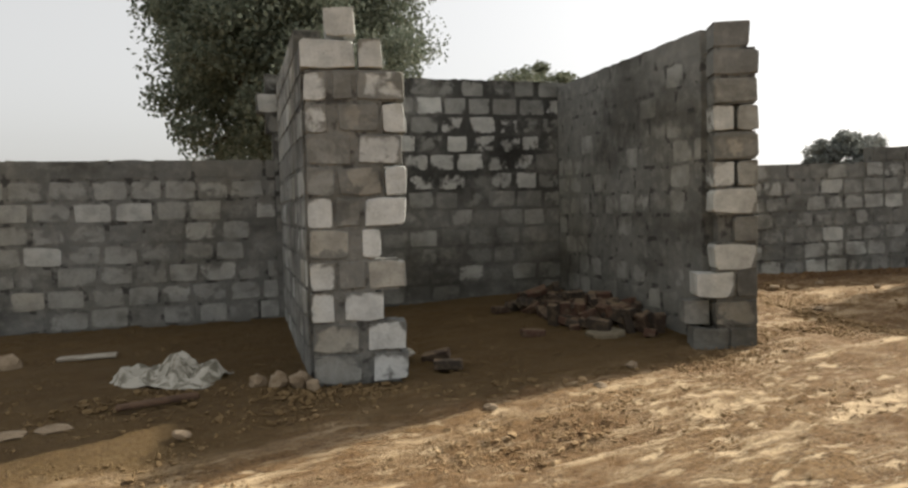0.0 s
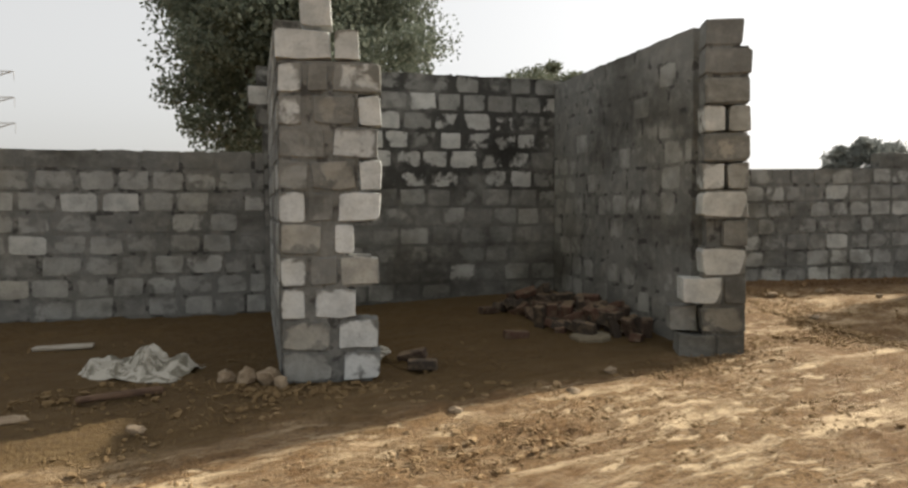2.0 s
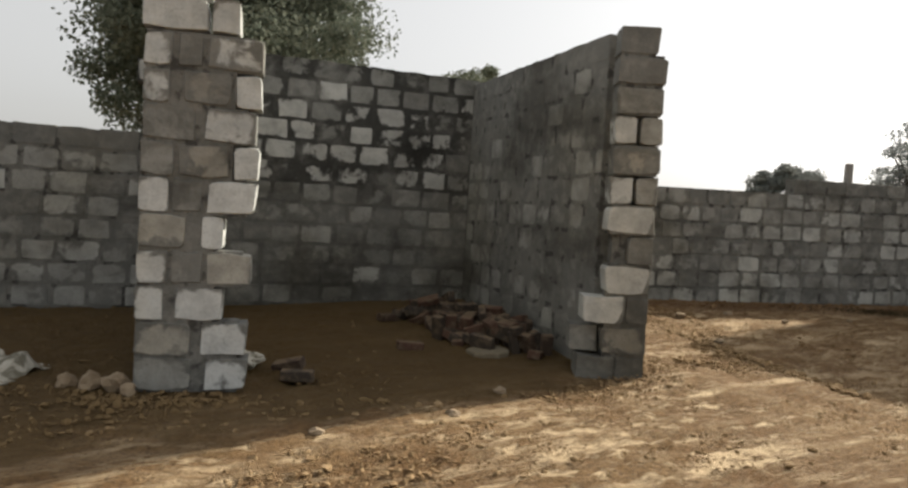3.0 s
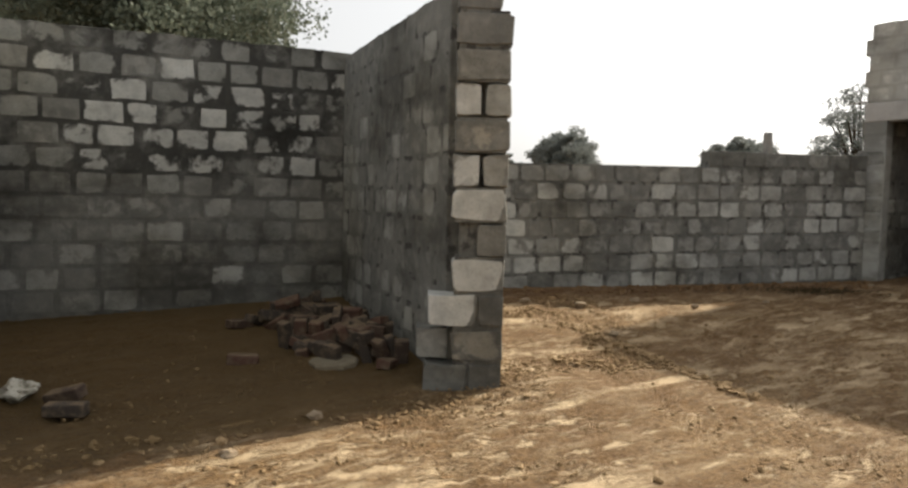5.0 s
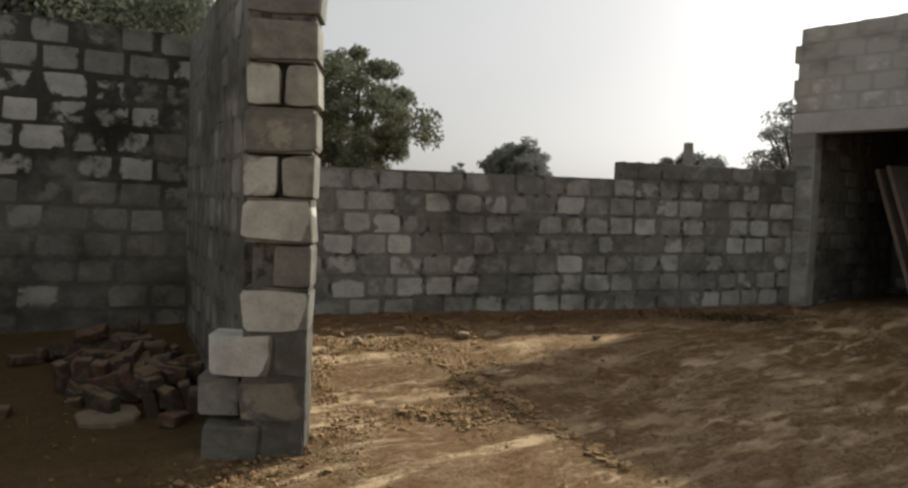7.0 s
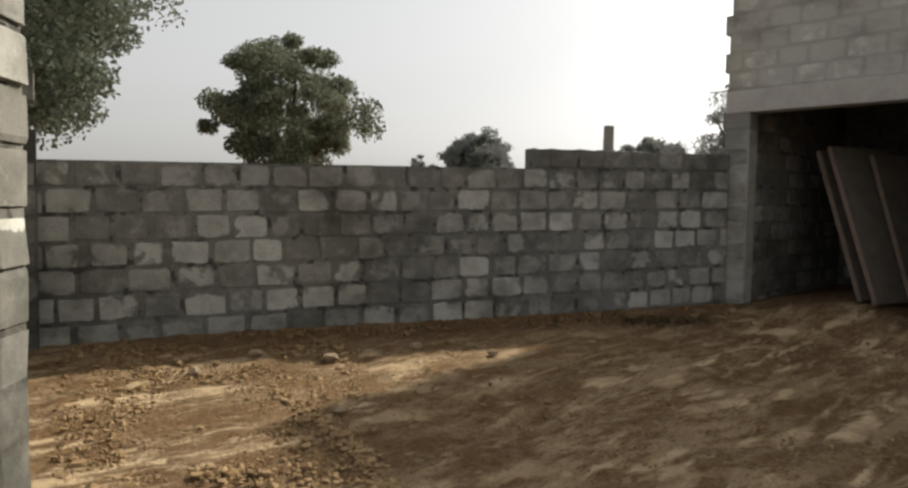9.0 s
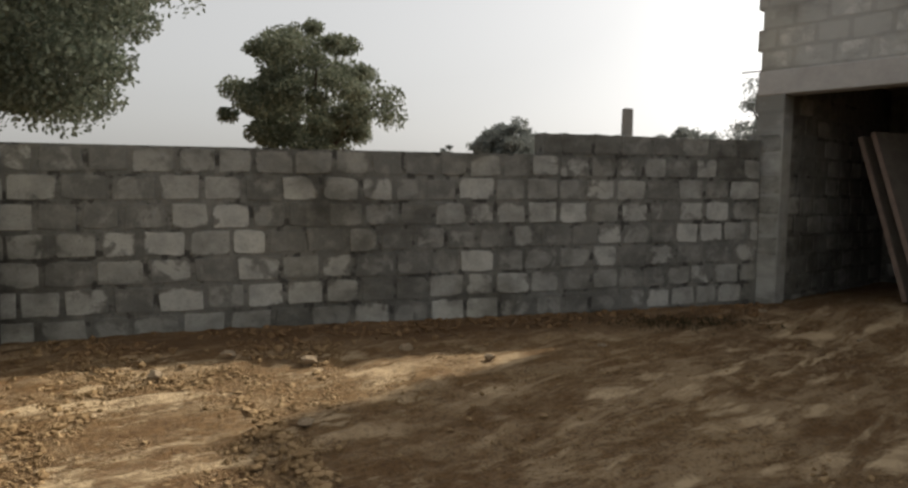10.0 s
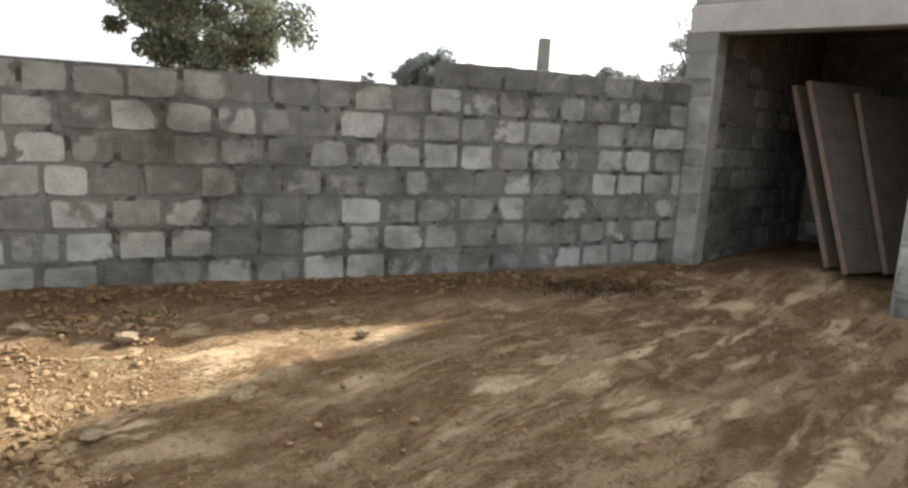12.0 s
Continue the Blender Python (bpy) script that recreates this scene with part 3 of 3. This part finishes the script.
# crumpled white sack
def sack():
    bm = bmesh.new()
    bmesh.ops.create_grid(bm, x_segments=64, y_segments=44, size=0.5)
    for v in bm.verts:
        x, y = v.co.x, v.co.y
        r = math.hypot(x, y) * 2
        rim = max(0, 1 - r ** 3 * 0.8)
        n1, n2, n3 = (1 - abs(noise.noise((x * f + y * g, y * f - x * g, f))) for f, g in ((3.0, 1.0), (6.5, 2.0), (13.0, 3.0)))
        tent = max(0.0, 1 - (abs(x - 0.07 + 0.25 * y) * 1.25 + (y - 0.16 if y > 0.16 else 0.45 * (0.16 - y))) / 0.30)
        lobe = max(0.0, 1 - math.hypot((x - 0.38) / 0.16, (y - 0.05) / 0.3))
        curl = (0.13 if x < 0 else 0.06) * max(0.0, 1 - abs(r - 0.84) / 0.2) * (0.55 + 0.45 * noise.noise((x * 7, y * 7, 2)))
        z = rim * (0.01 + 0.05 * n1 ** 5 + 0.05 * n2 ** 5 + 0.022 * n3 ** 4) + 0.17 * min(0.72, tent) / 0.72 * (0.85 + 0.15 * n2) + 0.11 * lobe ** 0.7 + curl + 0.012
        k = 1 + 0.25 * noise.noise((math.atan2(y, x) * 1.3, 2.0, 0.3))
        v.co = Vector((x * 0.86 * k, y * 0.62 * k, z * 0.8))
    bmesh.ops.solidify(bm, geom=bm.faces[:], thickness=0.006)
    ob = part("sack", bm, SACK_M, m=pose(-2.2, 5.52, ground_z(-2.2, 5.52) - 0.005, 0, 0, -6))
    tagged(ob, "crumpled dirty white plastic sack lying on the soil", "sack")


sack()


def paper_bag():
    bm = lump(random.Random(5), (0.2, 0.30, 0.12), 0.7, 3)
    ob = part("paper_bag", bm, SACK_M, m=pose(-0.48, 5.98, ground_z(-0.48, 5.98) + 0.05, 0, 0, 30))
    tagged(ob, "torn crumpled pale cement bag behind the pier", "bag")


paper_bag()
tagged(part("board", box(-0.24, 0.24, -0.05, 0.05, 0, 0.025, 0.006, 0.008), BOARD, m=pose(-3.23, 6.3, ground_z(-3.23, 6.3) + 0.01, 0, 0, 17)), "pale flat wooden board lying on the soil", "board")
tagged(part("stick", box(-0.27, 0.27, -0.025, 0.025, 0, 0.045, 0.012, 0.008), WOOD, m=pose(-2.0, 4.79, ground_z(-2.0, 4.79), 0, 0, 37)), "dark rough timber stick lying on the soil", "stick")


def brick_mesh(seed):
    r = random.Random(seed)
    me = bpy.data.meshes.new("brick")
    bm = box(-0.112, 0.112, -0.054, 0.054, -0.036, 0.036, 0.007, 0.005, r)
    bm.to_mesh(me)
    bm.free()
    me.materials.append(RED_BRICK)
    return me


BRICKS = [brick_mesh(s) for s in range(6)]


def brick(x, y, z, rx, ry, rz, label, group=""):
    ob = new("brick", random.choice(BRICKS))
    ob.matrix_basis = pose(x, y, z, rx, ry, rz)
    return tagged(ob, label, "brick", group)


def brick_heap():
    """Tumbled bricks along the foot of the right wall, laid down in layers."""
    r = random.Random(8)
    for layer, count in ((0, 74), (1, 24), (2, 4)):
        for _ in range(count):
            t = r.uniform(0.12, 1.12)
            u = r.uniform(-1, 1) * (0.55 - 0.13 * layer)
            cx, cy = 1.66 - 0.78 * t, 6.75 + 1.35 * t
            x = cx + 0.29 * u * 1.1 + (0.12 if layer else 0)
            y = cy + 0.9 * u * 0.6
            x = min(x, 1.335 + 0.3 * (9.215 - y) - 0.17)
            steep = r.random() < 0.35
            brick(x, y, ground_z(x, y) + 0.035 + 0.075 * layer + (0.05 if steep else 0), r.uniform(-25, 25) + (80 if steep else 0), r.uniform(-22, 22), r.uniform(0, 180),
                  "dusty dark red brick in a tumbled heap", "heap of bricks")


brick_heap()
for x, y, tilt, turn in ((1.84, 6.82, 70, 20), (1.75, 6.76, 62, 50), (1.90, 6.74, 80, 100), (1.66, 6.88, 12, 130), (1.80, 6.66, 8, 70), (1.62, 6.80, 75, 10)):
    brick(x, y, ground_z(x, y) + (0.085 if tilt > 40 else 0.035), 6, tilt, turn, "dusty red brick propped beside the heap", "heap of bricks")
for x, y, tilt, turn in ((0.98, 7.22, 78, 60), (1.10, 7.26, 84, 95), (1.24, 7.16, 70, 75)):
    brick(x, y, ground_z(x, y) + 0.10, 8, tilt, turn, "dusty brown brick standing on end", "heap of bricks")
gz = ground_z(0, 5.5)
brick(-0.07, 5.64, gz + 0.04, 0, 0, 2, "dusty red brick lying on the soil", "two loose bricks")
brick(-0.17, 5.88, gz + 0.06, 10, -14, -12, "dusty red brick tilted on the soil", "two loose bricks")
brick(0.72, 6.80, ground_z(0.72, 6.8) + 0.03, 0, 5, 10, "dusty dark red brick on the soil")
brick(0.5, 7.9, ground_z(0.5, 7.9) + 0.03, 0, 4, 40, "dusty dark red brick on the soil")


def flat_slab(x, y, turn):
    """A broken slab: an uneven many-sided outline with a worn upper edge, one side propped up."""
    r = random.Random(31)
    ring = []
    for i in range(9):
        a = 6.2832 * i / 9 + r.uniform(-0.2, 0.2)
        ring.append(((0.2 * math.copysign(abs(math.cos(a)) ** 0.7, math.cos(a))) * r.uniform(0.86, 1.08), 0.15 * math.copysign(abs(math.sin(a)) ** 0.7, math.sin(a)) * r.uniform(0.86, 1.08)))
    bm = bmesh.new()
    levels = [[bm.verts.new((p * k, q * k, z + r.uniform(-0.003, 0.003))) for p, q in ring] for k, z in ((0.97, -0.03), (1.0, 0.008), (0.94, 0.02))]
    for low, high in zip(levels, levels[1:]):
        for i in range(9):
            bm.faces.new((low[i], low[(i + 1) % 9], high[(i + 1) % 9], high[i]))
    bm.faces.new(levels[2])
    bm.faces.new(levels[0][::-1])
    ob = part("flat_slab", bm, SLAB_M, m=pose(x, y, ground_z(x, y) + 0.02, 3, -4, turn))
    tagged(ob, "flat broken pale stone slab beside the bricks", "slab")


flat_slab(1.40, 6.74, 14)



tagged(part("post", box(-0.045, 0.045, -0.045, 0.045, 0, 0.40, 0.006, 0.004), CONCRETE, m=pose(6.95, 10.66, 1.89)), "short grey concrete post stub on the wall top", "post")


bar = bmesh.new()
limb_from, limb_to = Vector((0.0, 0.1, 2.86)), Vector((-0.22, 0.08, 2.87))
bmesh.ops.create_cone(bar, cap_ends=True, segments=8, radius1=0.008, radius2=0.008, depth=0.32)
part("reinforcing_bar", bar, WOOD, building, "rusty steel bar end", Matrix.Translation((limb_from + limb_to) / 2) @ pose(0, 0, 0, 0, 90, 4))
for x, y, s in ((8.35, 10.35, 0.07), (9.0, 9.1, 0.04), (8.7, 9.4, 0.04), (6.2, 9.2, 0.06), (5.2, 8.9, 0.07), (4.6, 9.1, 0.09), (3.3, 8.9, 0.1), (2.9, 8.5, 0.09)):
    stone(x, y, (s * 1.2, s, s * 0.7), label="small pale stone on bare soil")


# leaning panels in the store
def panel(s, n, lean, turn, length, width, label):
    ob = part("panel", box(0, 0.05, 0, width, 0, length, 0.004, 0.004), PLANK_M, m=building.matrix_basis @ pose(s, n, 0.30, 0, lean, turn))
    tagged(ob, label, "panel", "panels leaning in the store")
    part("edge_strip", box(-0.004, 0.054, -0.02, -0.002, 0.0, length, 0.003), EDGE_M, ob, "reddish raw edge")


panel(1.55, 0.66, -21, -20, 2.0, 1.0, "large grey-brown panel leaning inside the store")
panel(1.32, 0.86, -20, -18, 1.95, 1.0, "large grey-brown panel leaning behind another panel")
panel(1.80, 1.12, -19, -20, 1.88, 0.9, "large dark panel leaning at the back of the store")


# ---- loose soil clods and grass: too many to count ----
def clods():
    r = random.Random(4)
    base = bmesh.new()
    bmesh.ops.create_icosphere(base, subdivisions=1, radius=0.5)
    bv = np.array([v.co[:] for v in base.verts])
    bf = [[v.index for v in f.verts] for f in base.faces]
    base.free()
    nr = np.random.RandomState(3)
    shapes = [bv * (1 + nr.uniform(-0.42, 0.42, (len(bv), 1))) for _ in range(12)]
    verts, faces = [], []

    def add(x, y, s):
        a = r.uniform(0, 6.3)
        v = shapes[r.randrange(12)] * np.array([s * r.uniform(0.8, 1.3), s * r.uniform(0.8, 1.3), s * 0.7])
        c, d = math.cos(a), math.sin(a)
        n = len(verts)
        z = ground_z(x, y) + s * 0.12
        for p in v:
            verts.append((x + p[0] * c - p[1] * d, y + p[0] * d + p[1] * c, z + p[2]))
        faces.extend([[n + i for i in f] for f in bf])

    line = [(-0.1, 3.75), (0.55, 4.3), (1.14, 5.03), (1.97, 5.62), (2.6, 6.05), (3.0, 6.8)]
    for _ in range(1700):
        i = r.randrange(len(line) - 1)
        t = r.random()
        x = line[i][0] + t * (line[i + 1][0] - line[i][0]) + r.gauss(0, 0.16)
        y = line[i][1] + t * (line[i + 1][1] - line[i][1]) + r.gauss(0, 0.13)
        add(x, y, min(0.045, 0.008 + r.expovariate(1 / 0.007)))
    for _ in range(7000):
        x, y = r.uniform(2.2, 4.1), r.uniform(6.2, 9.3)
        if noise.noise((x * 1.5, y * 1.5, 2)) > -0.05 and x > 1.335 + 0.3 * (9.215 - y) + 0.45:
            add(x, y, min(0.075, 0.009 + r.expovariate(1 / 0.0105)))
    for a, b in (((3.49, 8.08), (3.87, 7.42)), ((3.87, 7.42), (4.07, 6.7)), ((4.07, 6.7), (4.22, 5.95))):
        for _ in range(130):
            t = r.random()
            add(a[0] + t * (b[0] - a[0]) + r.gauss(0, 0.035), a[1] + t * (b[1] - a[1]) + r.gauss(0, 0.035), min(0.08, 0.014 + r.expovariate(1 / 0.016)))
    for _ in range(1500):
        x = r.uniform(1.9, 8.6)
        y = 9.92 + 0.215 * (x - 4) - abs(r.gauss(0, 0.3)) - 0.05
        add(x, y, min(0.07, 0.012 + r.expovariate(1 / 0.013)))
    for _ in range(3800):
        x, y = r.uniform(-4.0, 1.6), r.uniform(3.2, 5.3)
        if noise.noise((x * 1.2, y * 1.2, 5)) > 0.0:
            add(x, y, min(0.06, 0.010 + r.expovariate(1 / 0.011)))
    for _ in range(14000):
        x, y = r.uniform(-4.5, 9.0), r.uniform(2.4, 9.4)
        if noise.noise((x * 1.1 + y * 0.5, y * 2.6 - x, 9)) > -0.1:
            add(x, y, min(0.05, 0.008 + r.expovariate(1 / 0.007)))
    for _ in range(500):
        x, y = r.gauss(-0.7, 0.45), r.gauss(5.0, 0.12)
        add(x, y, min(0.05, 0.012 + r.expovariate(1 / 0.011)))
    for _ in range(11000):
        x, y = r.uniform(-2.6, 5.4), r.uniform(2.4, 7.6)
        if noise.noise((x * 0.9, y * 1.6, 14)) > -0.2:
            add(x, y, min(0.028, 0.006 + r.expovariate(1 / 0.0045)))
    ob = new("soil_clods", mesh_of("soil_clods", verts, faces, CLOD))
    tagged(ob, "loose crumbled clods of dry brown soil", "soil", kind="stuff")


clods()


def grass():
    r = random.Random(12)
    verts, faces = [], []
    for _ in range(750):
        x, y = r.gauss(7.2, 0.5), r.gauss(9.95, 0.15)
        z, a, h = ground_z(x, y), r.uniform(0, 6.3), r.uniform(0.012, 0.045)
        w, l = 0.006, r.uniform(0.0, 0.07)
        n = len(verts)
        c, s = math.cos(a), math.sin(a)
        verts.extend([(x - w * s, y + w * c, z), (x + w * s, y - w * c, z), (x + l * c, y + l * s, z + h)])
        faces.append((n, n + 1, n + 2))
    ob = new("grass", mesh_of("grass", verts, faces, DRY_GRASS))
    tagged(ob, "sparse dry low grass at the wall foot", "grass", kind="stuff")


grass()


# ---- trees ----
def limb(bm, a, b, ra, rb, sides=7):
    a, b = Vector(a), Vector(b)
    q = (b - a).to_track_quat("Z", "Y").to_matrix()
    rings = []
    for p, r in ((a, ra), (b, rb)):
        rings.append([bm.verts.new(p + q @ Vector((r * math.cos(6.2832 * i / sides), r * math.sin(6.2832 * i / sides), 0))) for i in range(sides)])
    for i in range(sides):
        j = (i + 1) % sides
        bm.faces.new((rings[0][i], rings[0][j], rings[1][j], rings[1][i]))


def tree(x, y, height, spread, low, leaf, material, clumps, per, label, seed, stretch=1.0, fill=0.35, uneven=0.28, clump=0.24, waist=1.0):
    """A tapered trunk with limbs and a crown of leaf sprays in uneven clumps."""
    r = random.Random(seed)
    root = new("tree")
    root.matrix_basis = pose(x, y, 0)
    tagged(root, label, "tree", "trees behind the walls")
    mid, rz = (height + low) / 2, (height - low) / 2
    centres = []
    for _ in range(clumps):
        while True:
            d = Vector([r.gauss(0, 1) for _ in range(3)]).normalized()
            k = r.uniform(fill, 1) ** 0.5
            bulge = (0.86 + uneven * noise.noise(d * 2.1 + Vector((seed * 3.7, 0, 0)))) * (waist if d.z < -0.1 else 1.0)
            p = Vector((d.x * spread * k * bulge, d.y * spread * k * bulge * stretch, mid + d.z * rz * k * bulge))
            if p.z > low * 0.8:
                break
        centres.append(p)
    bm = bmesh.new()
    fork = Vector((0.1, 0, low + 0.15 * (height - low)))
    limb(bm, (0, 0, -0.1), fork * 0.5, 0.045 * height * 0.6, 0.04 * height * 0.5)
    limb(bm, fork * 0.5, fork, 0.04 * height * 0.5, 0.03 * height * 0.5)
    for p in centres[:: max(1, clumps // 16)]:
        m = fork.lerp(p, 0.5) + Vector((0, 0, 0.06 * height))
        limb(bm, fork, m, 0.014 * height, 0.008 * height, 5)
        limb(bm, m, p, 0.008 * height, 0.003 * height, 5)
    part("trunk", bm, BARK, root)
    verts, faces = [], []
    size = spread * clump
    for p in centres:
        s = size * r.uniform(0.6, 1.25)
        for _ in range(per):
            q = Vector([r.gauss(0, 1) for _ in range(3)]).normalized() * s * r.random() ** 0.45
            q = p + Vector((q.x, q.y, q.z * 0.7))
            d = Vector([r.gauss(0, 1) for _ in range(3)]).normalized()
            side = d.orthogonal().normalized()
            l, w = leaf * r.uniform(0.6, 1.3), leaf * r.uniform(0.25, 0.5)
            n = len(verts)
            tip = d * l + Vector((0, 0, -0.25 * l))
            verts.extend([q[:], (q + tip * 0.5 + side * w)[:], (q + tip)[:], (q + tip * 0.5 - side * w)[:]])
            faces.append((n, n + 1, n + 2, n + 3))
    ob = new("crown", mesh_of("crown", verts, faces, material))
    ob.parent = root
    return root


tree(-5.9, 25.8, 12.1, 5.25, 2.32, 0.152, LEAF_DARK, 240, 540, "large dense dark green tree behind the boundary wall", 1, fill=0.2)
tree(3.12, 27.0, 6.9, 2.8, 0.8, 0.12, LEAF_MID, 110, 400, "round grey-green tree behind the far wall", 2, fill=0.3, uneven=0.25, clump=0.19, waist=0.82)
tree(18.1, 64.0, 8.0, 3.35, 1.0, 0.24, LEAF_HAZE, 170, 190, "far round hazy tree beyond the wall", 3, fill=0.15, uneven=0.1, clump=0.2)
tree(28.7, 53.0, 6.6, 3.3, 1.0, 0.24, LEAF_HAZE, 150, 170, "far wide hazy tree beyond the wall", 4, fill=0.15, uneven=0.12, clump=0.2)
tree(13.75, 18.6, 4.7, 1.15, 1.0, 0.075, LEAF_HAZE, 120, 95, "thin feathery tree beside the store building", 5, fill=0.1)
tree(13.3, 62.0, 5.5, 1.3, 1.6, 0.22, LEAF_HAZE, 30, 80, "far low hazy bush beyond the wall", 6)
tree(22.5, 62.0, 3.4, 1.2, 0.6, 0.22, LEAF_HAZE, 24, 70, "far low hazy bush beyond the wall", 7)
tree(-1.0, 62.0, 3.5, 2.3, 0.5, 0.22, LEAF_HAZE, 34, 80, "far low hazy bush beyond the wall", 8)


# ---- a power pylon far off ----
def pylon(x, y):
    root = new("power_pylon")
    root.matrix_basis = pose(x, y, 0)
    tagged(root, "far grey steel lattice power pylon beyond the wall", "pylon")

    def half(z):
        return 2.6 - 2.0 * min(1, z / 13)

    bm = bmesh.new()
    levels = [0, 3.5, 6.5, 9, 11, 13, 15, 17, 19, 21, 23]
    for z0, z1 in zip(levels, levels[1:]):
        a, b = half(z0), half(z1)
        for sx, sy in ((1, 1), (1, -1), (-1, -1), (-1, 1)):
            limb(bm, (sx * a, sy * a, z0), (sx * b, sy * b, z1), 0.09, 0.09, 4)
            limb(bm, (sx * a, sy * a, z0), (-sy * b, sx * b, z1), 0.05, 0.05, 4)
    part("tower", bm, STEEL, root)
    for z in (13.0, 16.8, 20.6):
        for side in (1, -1):
            bm = bmesh.new()
            tip = (side * 5.2, 0, z + 1.2)
            for sy in (-0.6, 0.6):
                limb(bm, (side * 0.6, sy, z + 1.2), tip, 0.06, 0.05, 4)
                limb(bm, (side * 0.6, sy, z), tip, 0.06, 0.05, 4)
                limb(bm, (side * 2.6, sy * 0.5, z + 1.2), (side * 1.8, sy * 0.7, z + 0.3), 0.04, 0.04, 4)
            limb(bm, tip, (tip[0], 0, z - 0.3), 0.05, 0.05, 4)
            part("crossarm", bm, STEEL, root)


pylon(-72.2, 107.0)
